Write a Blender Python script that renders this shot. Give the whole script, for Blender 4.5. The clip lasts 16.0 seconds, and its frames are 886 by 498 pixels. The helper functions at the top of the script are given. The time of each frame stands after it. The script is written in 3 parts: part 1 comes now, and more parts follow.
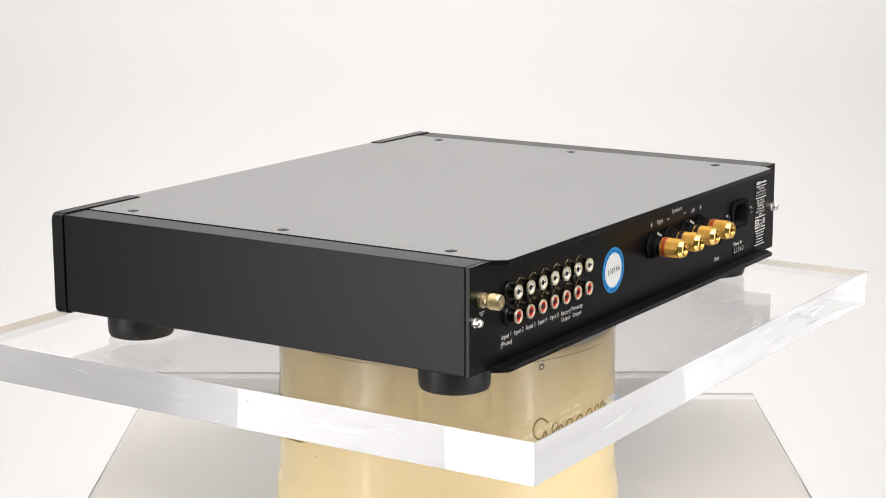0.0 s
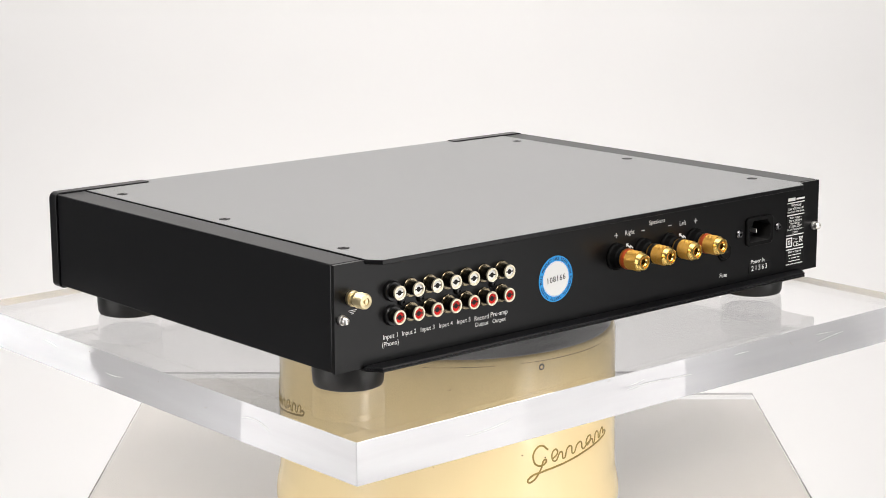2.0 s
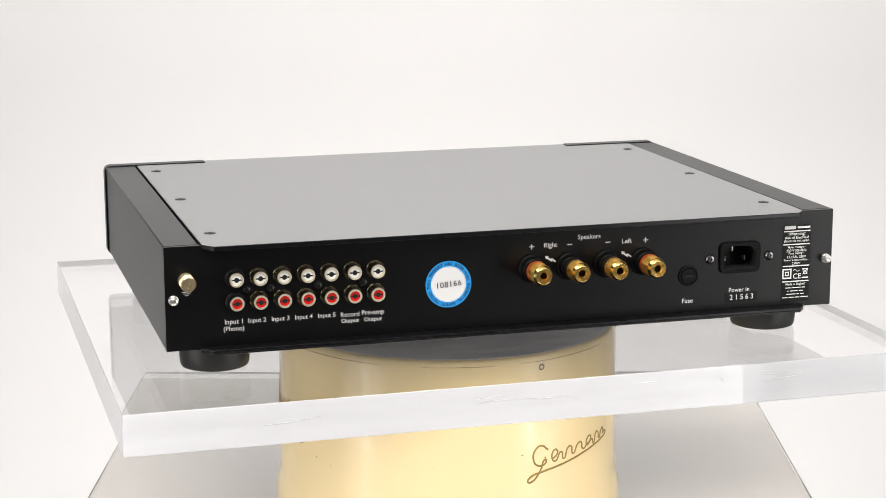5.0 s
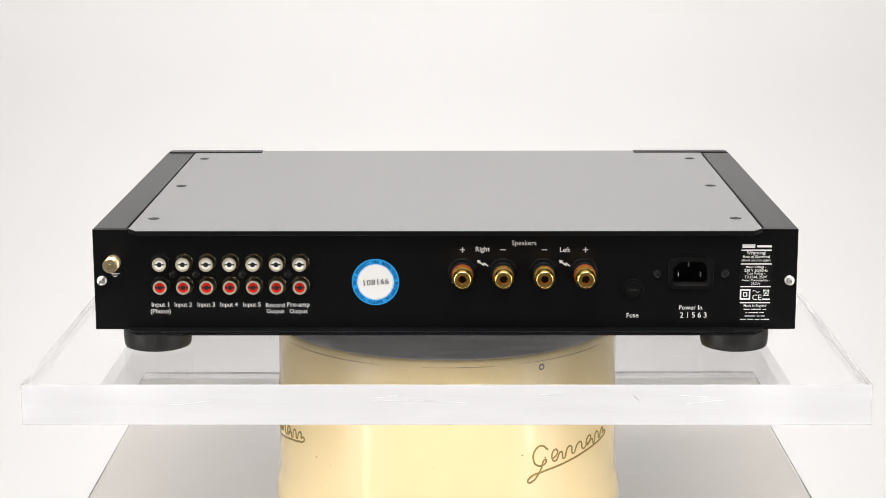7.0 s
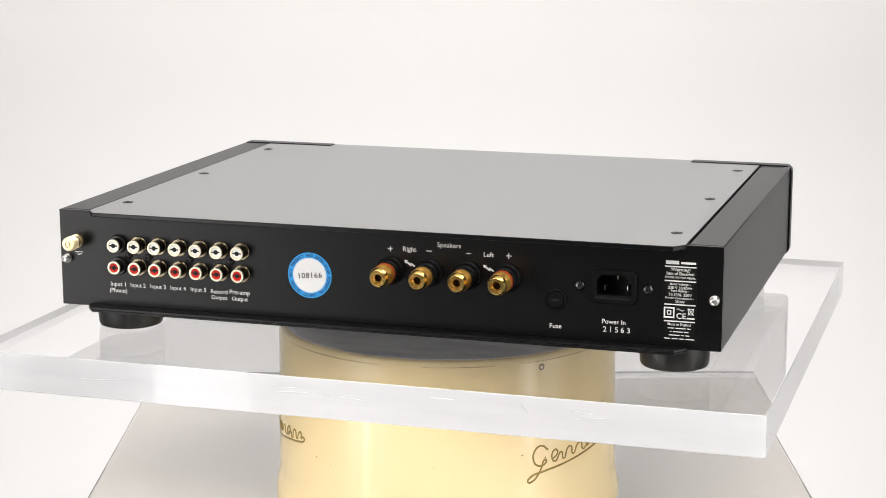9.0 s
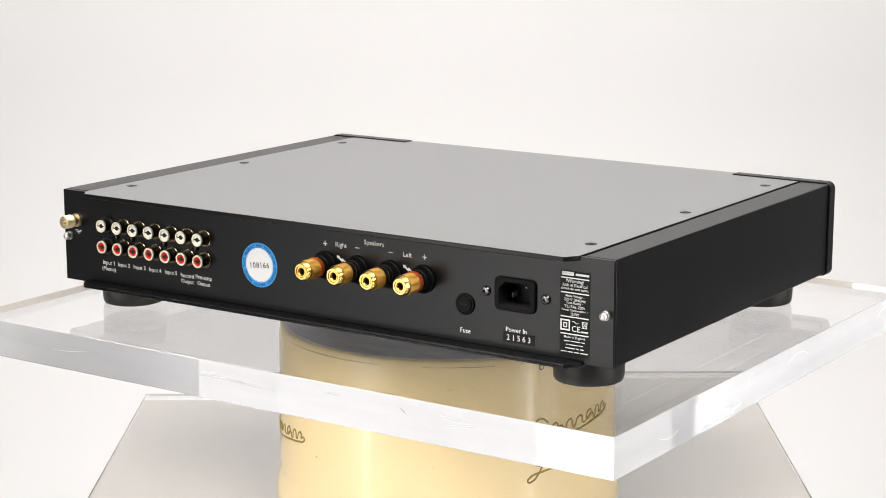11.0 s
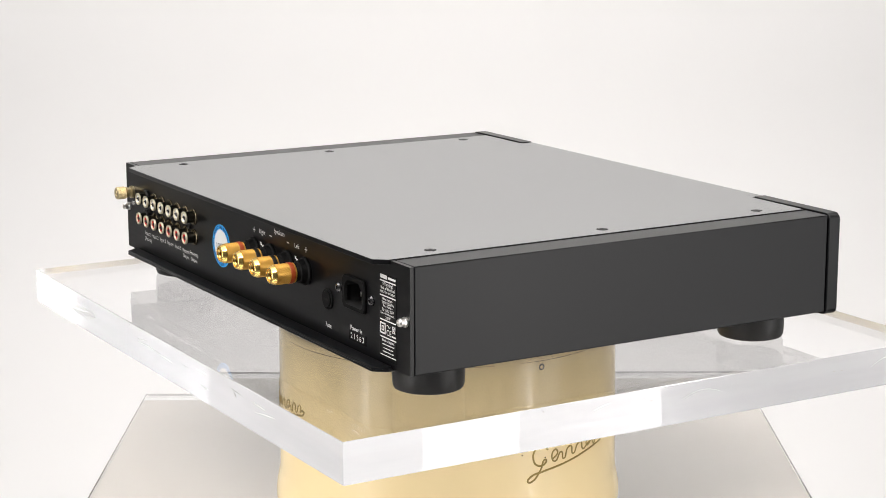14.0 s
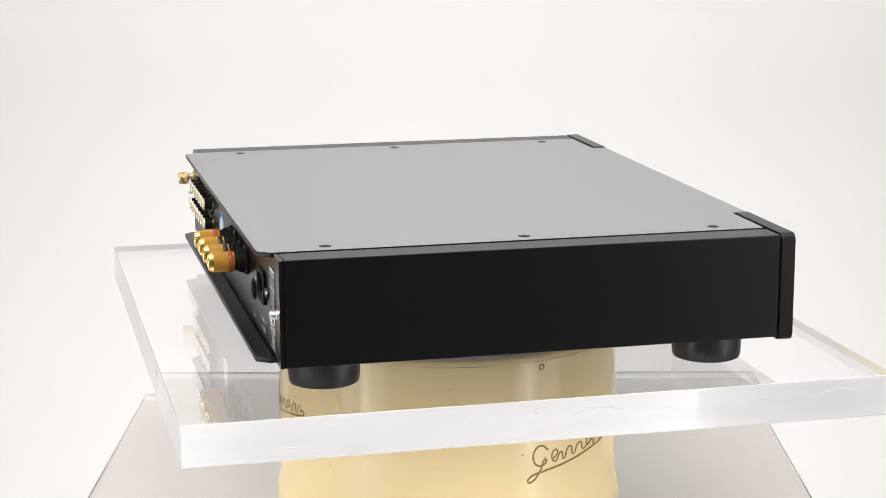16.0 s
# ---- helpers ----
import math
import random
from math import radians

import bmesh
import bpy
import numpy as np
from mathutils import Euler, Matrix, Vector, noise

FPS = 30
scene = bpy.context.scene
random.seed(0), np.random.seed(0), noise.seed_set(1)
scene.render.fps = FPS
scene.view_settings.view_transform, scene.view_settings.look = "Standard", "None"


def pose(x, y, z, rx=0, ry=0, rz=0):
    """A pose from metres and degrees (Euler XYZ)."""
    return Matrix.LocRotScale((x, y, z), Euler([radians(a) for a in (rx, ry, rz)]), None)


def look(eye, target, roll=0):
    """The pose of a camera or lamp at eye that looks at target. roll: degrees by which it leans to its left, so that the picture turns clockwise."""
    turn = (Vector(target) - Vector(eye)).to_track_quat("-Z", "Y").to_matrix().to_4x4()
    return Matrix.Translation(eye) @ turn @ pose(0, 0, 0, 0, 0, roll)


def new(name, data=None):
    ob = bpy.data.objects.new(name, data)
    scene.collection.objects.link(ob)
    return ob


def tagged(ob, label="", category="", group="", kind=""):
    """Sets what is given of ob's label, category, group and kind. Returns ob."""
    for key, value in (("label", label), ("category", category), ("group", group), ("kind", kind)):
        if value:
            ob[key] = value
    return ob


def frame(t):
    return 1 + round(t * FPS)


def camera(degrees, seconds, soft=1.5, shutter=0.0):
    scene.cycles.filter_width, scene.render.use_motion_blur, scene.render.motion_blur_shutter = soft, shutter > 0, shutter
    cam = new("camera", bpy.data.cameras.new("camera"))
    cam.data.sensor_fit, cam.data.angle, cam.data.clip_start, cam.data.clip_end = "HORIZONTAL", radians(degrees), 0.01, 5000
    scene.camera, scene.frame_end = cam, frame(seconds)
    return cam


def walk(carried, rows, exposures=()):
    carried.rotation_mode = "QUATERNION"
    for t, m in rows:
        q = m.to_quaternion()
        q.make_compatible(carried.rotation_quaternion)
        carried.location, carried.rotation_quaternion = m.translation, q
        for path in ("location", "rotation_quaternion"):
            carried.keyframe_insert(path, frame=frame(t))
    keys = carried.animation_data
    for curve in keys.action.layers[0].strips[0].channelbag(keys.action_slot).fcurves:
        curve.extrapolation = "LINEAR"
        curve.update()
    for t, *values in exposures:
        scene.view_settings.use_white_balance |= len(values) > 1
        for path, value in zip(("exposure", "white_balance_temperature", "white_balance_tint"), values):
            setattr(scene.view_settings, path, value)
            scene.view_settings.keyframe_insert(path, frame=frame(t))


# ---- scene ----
# World: the turntable's axis is the z axis, z = 0 is the top of the clear rotating shelf.
cam = camera(26.36, 16.0, soft=0.8)
EYE = pose(0, -1.2804, 0.3019, 78.32, 0, 0.151) @ pose(0, 0, 0, 0, 0, -0.133)
walk(cam, [(0.0, EYE), (16.0, EYE)])

# ---- light: a white lit backdrop and two soft boxes beside the camera, grey studio round them ----
world = bpy.data.worlds.new("studio")
scene.world = world
world.use_nodes = True
world.node_tree.nodes["Background"].inputs[0].default_value = (0.9, 0.95, 1.0, 1)
world.node_tree.nodes["Background"].inputs[1].default_value = 0.02


def area_lamp(name, eye, target, w, h, watts, colour=(1, 1, 1)):
    data = bpy.data.lights.new(name, "AREA")
    data.shape, data.size, data.size_y, data.energy, data.color = "RECTANGLE", w, h, watts, colour
    ob = new(name, data)
    ob.matrix_world = look(eye, target)
    return ob


# each soft box: a wide dim face with a bright tube in its middle
for side, out, back, wide, watts in ((-1, 1.50, -1.08, 1.00, 11.0), (1, 1.62, -0.90, 1.15, 12.0)):
    area_lamp("soft_box", (side * out, back, 0.15), (0, -0.06, 0.0), wide, 1.6, watts, (1.0, 0.985, 0.98))
    area_lamp("soft_box_tube", (side * 1.40, -1.02, 0.15), (0, 0, 0.0), 0.14, 1.5, 4.4, (1.0, 0.96, 0.925))
for side in (-1, 1):
    area_lamp("backdrop_light", (side * 2.0, 0.5, 2.45), (side * 1.9, 2.6, 0.75), 1.5, 0.7, 39 - 3.5 * side, (1.0, 0.988, 0.985))
# Low unseen lamp added to lift and warm the foot of the backdrop
area_lamp("backdrop_light", (0, 1.0, -0.95), (0, 2.6, 0.1), 1.6, 0.3, 0.4, (1.0, 0.92, 0.85))
# Two unseen fills added: one lights the room, one brightens the pedestal
area_lamp("overhead_fill", (0, -0.55, 2.56), (0, -0.55, 0), 4.6, 1.7, 70, (1.0, 0.952, 0.922))
area_lamp("front_fill", (0, -1.75, 2.0), (0, 0, -0.05), 1.6, 0.7, 41, (1.0, 0.955, 0.915))
# light runs a long way inside the clear shelf before it leaves it
scene.cycles.max_bounces, scene.cycles.glossy_bounces, scene.cycles.transmission_bounces = 32, 24, 24


# ---- materials ----
def nodes_of(name):
    m = bpy.data.materials.new(name)
    m.use_nodes = True
    return m, m.node_tree, m.node_tree.nodes["Principled BSDF"]


def surface(name, colour, rough=0.5, metal=0.0, grain=0.0, grain_scale=400.0, vary=0.0, vary_scale=12.0,
            bump=0.0, ior=1.5, stretch=(1, 1, 1), coat=0.0):
    """A surface with variation at two scales: stains over its colour and gloss, and a fine bump."""
    m, tree, bsdf = nodes_of(name)
    link = tree.links.new
    bsdf.inputs["Metallic"].default_value = metal
    bsdf.inputs["IOR"].default_value = ior
    bsdf.inputs["Coat Weight"].default_value = coat
    bsdf.inputs["Coat Roughness"].default_value = 0.08
    where = tree.nodes.new("ShaderNodeTexCoord")
    mapping = tree.nodes.new("ShaderNodeMapping")
    mapping.inputs["Scale"].default_value = stretch
    link(where.outputs["Object"], mapping.inputs["Vector"])
    large = tree.nodes.new("ShaderNodeTexNoise")
    large.inputs["Scale"].default_value, large.inputs["Detail"].default_value = vary_scale, 5
    fine = tree.nodes.new("ShaderNodeTexNoise")
    fine.inputs["Scale"].default_value, fine.inputs["Detail"].default_value = grain_scale, 3
    link(mapping.outputs[0], large.inputs["Vector"])
    link(mapping.outputs[0], fine.inputs["Vector"])
    mix = tree.nodes.new("ShaderNodeMix")
    mix.data_type = "RGBA"
    mix.inputs["A"].default_value = (*[c * (1 - vary) for c in colour], 1)
    mix.inputs["B"].default_value = (*[min(1, c * (1 + vary)) for c in colour], 1)
    link(large.outputs["Fac"], mix.inputs["Factor"])
    link(mix.outputs["Result"], bsdf.inputs["Base Color"])
    gloss = tree.nodes.new("ShaderNodeMapRange")
    gloss.inputs["To Min"].default_value = max(0.02, rough * (1 - 0.5 * vary - grain))
    gloss.inputs["To Max"].default_value = min(1.0, rough * (1 + 0.5 * vary + grain))
    link((fine if grain else large).outputs["Fac"], gloss.inputs["Value"])
    link(gloss.outputs[0], bsdf.inputs["Roughness"])
    if bump:
        b = tree.nodes.new("ShaderNodeBump")
        b.inputs["Strength"].default_value, b.inputs["Distance"].default_value = bump, 0.0004
        link(fine.outputs["Fac"], b.inputs["Height"])
        link(b.outputs[0], bsdf.inputs["Normal"])
    return m


def clear(name, tint, rough=0.0):
    m, tree, bsdf = nodes_of(name)
    bsdf.inputs["Base Color"].default_value = (*tint, 1)
    bsdf.inputs["Transmission Weight"].default_value = 1
    bsdf.inputs["IOR"].default_value = 1.49
    where = tree.nodes.new("ShaderNodeTexCoord")
    smear = tree.nodes.new("ShaderNodeTexNoise")
    smear.inputs["Scale"].default_value, smear.inputs["Detail"].default_value = 22, 6
    ramp = tree.nodes.new("ShaderNodeMapRange")
    ramp.inputs["From Min"].default_value, ramp.inputs["From Max"].default_value = 0.55, 0.8
    ramp.inputs["To Min"].default_value, ramp.inputs["To Max"].default_value = rough, rough + 0.012
    tree.links.new(where.outputs["Object"], smear.inputs["Vector"])
    tree.links.new(smear.outputs["Fac"], ramp.inputs["Value"])
    tree.links.new(ramp.outputs[0], bsdf.inputs["Roughness"])
    return m


def hazy(name, haze):
    """Clear polished edge: fine scratches, plus white haze mixed in to lift dark reflections."""
    m, tree, bsdf = nodes_of(name)
    link = tree.links.new
    where = tree.nodes.new("ShaderNodeTexCoord")
    mapping = tree.nodes.new("ShaderNodeMapping")
    mapping.inputs["Scale"].default_value = (5, 5, 50)
    streak = tree.nodes.new("ShaderNodeTexNoise")
    streak.inputs["Scale"].default_value, streak.inputs["Detail"].default_value = 1.0, 6
    amount = tree.nodes.new("ShaderNodeMapRange")
    amount.inputs["From Min"].default_value, amount.inputs["From Max"].default_value = 0.3, 0.7
    amount.inputs["To Min"].default_value, amount.inputs["To Max"].default_value = 1 - haze * 1.1, 1 - haze * 0.9
    link(where.outputs["Object"], mapping.inputs["Vector"])
    link(mapping.outputs[0], streak.inputs["Vector"])
    link(streak.outputs["Fac"], amount.inputs["Value"])
    link(amount.outputs[0], bsdf.inputs["Transmission Weight"])
    bsdf.inputs["Base Color"].default_value = (0.95, 0.955, 0.98, 1)
    bsdf.inputs["Roughness"].default_value, bsdf.inputs["IOR"].default_value = 0.012, 1.49
    return m


EDGE_CLEAR = hazy("polished_edge_with_haze", 0.32)
BLACK = surface("black_anodised_aluminium", (0.0034, 0.0036, 0.0044), 0.33, grain=0.08, grain_scale=1100, vary=0.15, vary_scale=14, bump=0.004, ior=1.36)
BRUSHED = surface("black_brushed_panel", (0.0030, 0.0030, 0.0033), 0.31, grain=0.10, grain_scale=500, vary=0.12, vary_scale=12, bump=0.006, ior=1.375, stretch=(0.06, 1, 1))
# Lid top: index raised far past real, so its sheen reads brighter
LID_SHEEN = surface("black_lid_raised_sheen", (0.006, 0.006, 0.006), 0.20, grain=0.0, grain_scale=1200, vary=0.5, vary_scale=9, bump=0.002, ior=6.5)
LID_SHEEN.node_tree.nodes["Principled BSDF"].inputs["Specular Tint"].default_value = (0.985, 0.995, 1.0, 1)
# Black of the casing's inside, and of shade painted into holes and recesses
GAP = surface("black_inside_and_shade", (0.006, 0.006, 0.006), 0.8, vary=0.1)
RUBBER = surface("black_moulded_plastic", (0.012, 0.012, 0.012), 0.42, grain=0.1, vary=0.15, vary_scale=40, bump=0.05)
PLASTIC = surface("black_glossy_plastic", (0.007, 0.007, 0.007), 0.32, vary=0.1, vary_scale=60)
FLANGE = surface("black_flange_plastic", (0.004, 0.004, 0.004), 0.5, vary=0.2, vary_scale=90, ior=1.22)
# Barrels' nickel, coloured near black for the dark surroundings it would mirror
SHADED_NICKEL = surface("shaded_nickel_plating", (0.055, 0.05, 0.04), 0.30, metal=1, vary=0.08, vary_scale=120)
WASHER = surface("brown_nickel_washer", (0.26, 0.22, 0.15), 0.24, metal=1, vary=0.15, vary_scale=160)
NICKEL = surface("nickel_plating", (0.90, 0.83, 0.66), 0.48, metal=1, vary=0.06, vary_scale=120)
STEEL = surface("bright_zinc_steel", (0.88, 0.86, 0.83), 0.28, metal=1, vary=0.08, vary_scale=150)
BRASS = surface("pale_brass", (0.72, 0.61, 0.38), 0.36, metal=1, vary=0.08, vary_scale=150)
# Grips: the same gold as the tips, darkened for the dark panel they mirror
GOLD_KNURL = surface("knurled_gold_darkened", (0.52, 0.30, 0.065), 0.38, metal=1, vary=0.1, vary_scale=150)
GOLD = surface("gold_plating", (0.97, 0.68, 0.21), 0.19, metal=1, vary=0.05, vary_scale=150)
WHITE_INSERT = surface("white_plastic", (0.88, 0.87, 0.83), 0.35, vary=0.04, vary_scale=90)
RED_INSERT = surface("red_plastic", (0.62, 0.012, 0.008), 0.4, vary=0.06, vary_scale=90, ior=1.3)
RED_RING = surface("orange_red_ring", (0.36, 0.055, 0.010), 0.4, vary=0.06, vary_scale=90)
PRINT = surface("white_print", (0.86, 0.86, 0.84), 0.55, vary=0.08, vary_scale=200)
LABEL = surface("black_label_film", (0.0035, 0.0035, 0.0035), 0.45, vary=0.1, vary_scale=50, ior=1.3)
BLUE = surface("blue_sticker_print", (0.015, 0.34, 0.80), 0.4, vary=0.05, vary_scale=70)
PAPER = surface("white_sticker_paper", (0.84, 0.84, 0.83), 0.45, vary=0.03, vary_scale=70)
INK = surface("black_ink", (0.03, 0.03, 0.035), 0.5, vary=0.1)
NAVY = surface("dark_blue_ink", (0.005, 0.045, 0.17), 0.45, vary=0.05)
CREAM = surface("cream_enamel", (0.86, 0.69, 0.39), 0.115, vary=0.035, vary_scale=18, grain=0.10, grain_scale=420, bump=0.08, ior=1.5)
BORE = surface("dark_red_bore", (0.016, 0.004, 0.002), 0.8, vary=0.2, vary_scale=90)
BLACK_STEEL = surface("black_plated_steel", (0.16, 0.16, 0.165), 0.22, metal=1, vary=0.2, vary_scale=200)
GRUB = surface("dull_grub_steel", (0.14, 0.13, 0.115), 0.35, metal=1, vary=0.2, vary_scale=200)
SEAM = surface("brown_seam", (0.16, 0.11, 0.05), 0.6, vary=0.3, vary_scale=60)
LOGO_GOLD = surface("dull_gold_transfer", (0.30, 0.21, 0.05), 0.38, metal=0.2, vary=0.12, vary_scale=200)
PLATTER = surface("worn_grey_aluminium", (0.60, 0.60, 0.61), 0.45, metal=0.12, vary=0.55, vary_scale=70, grain=0.3, grain_scale=500, bump=0.25, stretch=(0.2, 1, 1))
SHELF_CLEAR = clear("clear_acrylic", (0.985, 0.985, 0.99))
BASE_CLEAR = clear("clear_acrylic_base", (0.975, 0.98, 0.98))
SCRATCH = surface("pale_grey_scratch", (0.60, 0.60, 0.60), 0.7, vary=0.3, vary_scale=300)
SCUFF = surface("grey_scuff", (0.26, 0.25, 0.24), 0.7, vary=0.3, vary_scale=300)
PLINTH = surface("pale_grey_laminate", (0.42, 0.388, 0.35), 0.5, vary=0.06, vary_scale=7, grain=0.1, bump=0.05, stretch=(0.3, 1, 1))
WALL = surface("white_studio_paint", (0.86, 0.855, 0.85), 0.85, vary=0.02, vary_scale=1.3, bump=0.1, grain_scale=120)
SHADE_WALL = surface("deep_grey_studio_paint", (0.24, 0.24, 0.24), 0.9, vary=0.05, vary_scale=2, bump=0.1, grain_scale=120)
GREY_WALL = surface("mid_grey_studio_paint", (0.28, 0.28, 0.275), 0.9, vary=0.05, vary_scale=2, bump=0.1, grain_scale=120)
GREY_FLOOR = surface("pale_grey_floor", (0.24, 0.235, 0.23), 0.6, vary=0.08, vary_scale=2, bump=0.1, grain_scale=120)
DARK_WALL = surface("dark_grey_studio_paint", (0.16, 0.16, 0.16), 0.9, vary=0.15, vary_scale=2, bump=0.1, grain_scale=120)


# ---- mesh helpers ----
def to_mesh(name, bm, material, angle=20):
    bmesh.ops.recalc_face_normals(bm, faces=bm.faces)
    me = bpy.data.meshes.new(name)
    bm.to_mesh(me)
    bm.free()
    me.materials.append(material)
    me.polygons.foreach_set("use_smooth", [True] * len(me.polygons))
    me.set_sharp_from_angle(angle=radians(angle))
    return me


def part(name, bm, material, parent, label="", at=None):
    me = bm if isinstance(bm, bpy.types.Mesh) else to_mesh(name, bm, material)
    ob = new(name, me)
    ob.parent = parent
    if at is not None:
        ob.matrix_basis = at
    return tagged(ob, label)


def thing(name, label, category, m=Matrix(), group="", kind=""):
    ob = new(name)
    ob.empty_display_size = 0.02
    ob.matrix_world = m
    return tagged(ob, label, category, group, kind)


def round_edges(bm, width, segments=2):
    if width:
        edges = [e for e in bm.edges if len(e.link_faces) == 2 and e.calc_face_angle(0) > 0.4]
        bmesh.ops.bevel(bm, geom=edges, offset=width, segments=segments, profile=0.5, affect="EDGES", clamp_overlap=True)
    return bm


def box(x0, x1, y0, y1, z0, z1, bevel=0.0, segments=2):
    bm = bmesh.new()
    bmesh.ops.create_cube(bm, size=1)
    for v in bm.verts:
        v.co = ((x0 + x1) / 2 + v.co.x * (x1 - x0), (y0 + y1) / 2 + v.co.y * (y1 - y0), (z0 + z1) / 2 + v.co.z * (z1 - z0))
    return round_edges(bm, bevel, segments)


def slab(outline, lo, hi, axis="z", bevel=0.0, segments=2):
    """A flat outline given in two axes, thick from lo to hi along the third."""
    def put(a, b, h):
        return (a, b, h) if axis == "z" else (a, h, b)
    bm = bmesh.new()
    low = [bm.verts.new(put(a, b, lo)) for a, b in outline]
    high = [bm.verts.new(put(a, b, hi)) for a, b in outline]
    bm.faces.new(low)
    bm.faces.new(high)
    for i in range(len(outline)):
        j = (i + 1) % len(outline)
        bm.faces.new((low[i], low[j], high[j], high[i]))
    bmesh.ops.recalc_face_normals(bm, faces=bm.faces)
    return round_edges(bm, bevel, segments)


def rounded(x0, x1, z0, z1, r, n=5):
    """Outline of a rectangle with round corners."""
    out = []
    for cx, cz, a0 in ((x1 - r, z1 - r, 0), (x0 + r, z1 - r, 90), (x0 + r, z0 + r, 180), (x1 - r, z0 + r, 270)):
        for i in range(n + 1):
            a = radians(a0 + 90 * i / n)
            out.append((cx + r * math.cos(a), cz + r * math.sin(a)))
    return out


def lathe(profile, n=40, axis="y"):
    """Turns (radius, height) pairs round an axis; 'y' points out of the rear panel, towards -y."""
    bm = bmesh.new()
    rings = []
    for r, h in profile:
        ring = []
        for i in range(n if r > 1e-6 else 1):
            a = 2 * math.pi * i / n
            c, s = r * math.cos(a), r * math.sin(a)
            ring.append(bm.verts.new((c, -h, s) if axis == "y" else (c, s, h)))
        rings.append(ring)
    for a, b in zip(rings, rings[1:]):
        for i in range(n):
            j = (i + 1) % n
            if len(a) == 1 and len(b) == 1:
                continue
            if len(a) == 1:
                bm.faces.new((a[0], b[i], b[j]))
            elif len(b) == 1:
                bm.faces.new((a[i], a[j], b[0]))
            else:
                bm.faces.new((a[i], a[j], b[j], b[i]))
    return bm


def knurled(profile, n=64, depth=0.00013):
    """A turned grip with a diamond knurl between the given (radius, height) pairs."""
    (r0, h0), (r1, h1) = profile
    rows = 25
    bm = bmesh.new()
    rings = []
    for k in range(rows):
        t = k / (rows - 1)
        ring = []
        for i in range(n):
            a = 2 * math.pi * i / n
            r = r0 + (r1 - r0) * t + (depth if (i + k) % 2 else -depth) * (0 < k < rows - 1)
            ring.append(bm.verts.new((r * math.cos(a), -(h0 + (h1 - h0) * t), r * math.sin(a))))
        rings.append(ring)
    for k, (a, b) in enumerate(zip(rings, rings[1:])):
        for i in range(n):
            j = (i + 1) % n
            if (i + k) % 2:
                bm.faces.new((a[i], a[j], b[j]))
                bm.faces.new((a[i], b[j], b[i]))
            else:
                bm.faces.new((a[i], a[j], b[i]))
                bm.faces.new((a[j], b[j], b[i]))
    bm.faces.new(rings[0])
    return bm


def letters(text, width=0.0, height=0.0, thick=0.00012, bold=0.008):
    """Built-in font as a bmesh, centred, standing in the xz plane and facing -y."""
    curve = bpy.data.curves.new("text", "FONT")
    curve.body, curve.size, curve.resolution_u, curve.offset = text, 1.0, 3, bold
    ob = new("text", curve)
    bpy.context.view_layer.update()
    me = bpy.data.meshes.new_from_object(ob.evaluated_get(bpy.context.evaluated_depsgraph_get()))
    bpy.data.objects.remove(ob)
    bpy.data.curves.remove(curve)
    bm = bmesh.new()
    bm.from_mesh(me)
    bpy.data.meshes.remove(me)
    xs, ys = [v.co.x for v in bm.verts], [v.co.y for v in bm.verts]
    s = width / (max(xs) - min(xs)) if width else height / (max(ys) - min(ys))
    mx, my = (max(xs) + min(xs)) / 2, (max(ys) + min(ys)) / 2
    for v in bm.verts:
        v.co = ((v.co.x - mx) * s, -thick, (v.co.y - my) * s)
    return bm


def merge(bms):
    out = bmesh.new()
    for b in bms:
        me = bpy.data.meshes.new("piece")
        b.to_mesh(me)
        b.free()
        out.from_mesh(me)
        bpy.data.meshes.remove(me)
    return out


def moved(bm, m):
    bm.transform(m)
    return bm


# ---- the studio ----
def studio():
    # backdrop wall that sweeps in a curve into the white floor
    bm = bmesh.new()
    line = [(0.9, -1.05)] + [(1.7 + 0.9 * math.sin(radians(a)), -0.15 - 0.9 * math.cos(radians(a))) for a in range(0, 91, 6)] + [(2.6, 2.6)]
    for (y0, z0), (y1, z1) in zip(line, line[1:]):
        bm.faces.new([bm.verts.new(p) for p in ((-2.4, y0, z0), (2.4, y0, z0), (2.4, y1, z1), (-2.4, y1, z1))])
    bmesh.ops.remove_doubles(bm, verts=bm.verts, dist=1e-5)
    back = new("backdrop", to_mesh("backdrop", bm, WALL))
    solid = back.modifiers.new("thickness", "SOLIDIFY")
    solid.thickness, solid.offset = 0.08, -1
    tagged(back, "seamless white studio backdrop sweeping into the floor", "backdrop", kind="structure")
    # Room shell out of view; its greys are picked for what the amplifier mirrors
    for name, b, mat in (("wall_left", box(-4.7, -4.5, -3.3, 2.8, -1.2, 2.6), SHADE_WALL), ("wall_right", box(4.5, 4.7, -3.3, 2.8, -1.2, 2.6), GREY_WALL),
                         ("wall_behind", box(-4.7, 4.7, -3.5, -3.3, -1.2, 2.6), DARK_WALL), ("wall_back", box(-4.7, 4.7, 2.8, 3.0, -1.2, 2.6), WALL),
                         ("ceiling", box(-4.7, 4.7, -3.5, 3.0, 2.6, 2.75), WALL), ("floor", box(-4.7, 4.7, -3.5, 3.0, -1.25, -1.14), GREY_FLOOR)):
        look_of = {DARK_WALL: "dark grey", SHADE_WALL: "deep grey", GREY_FLOOR: "pale grey", GREY_WALL: "mid grey"}.get(mat, "white")
        tagged(new(name, to_mesh(name, b, mat)), look_of + " unseen plain studio " + name.split("_")[0], name.split("_")[0], kind="structure")


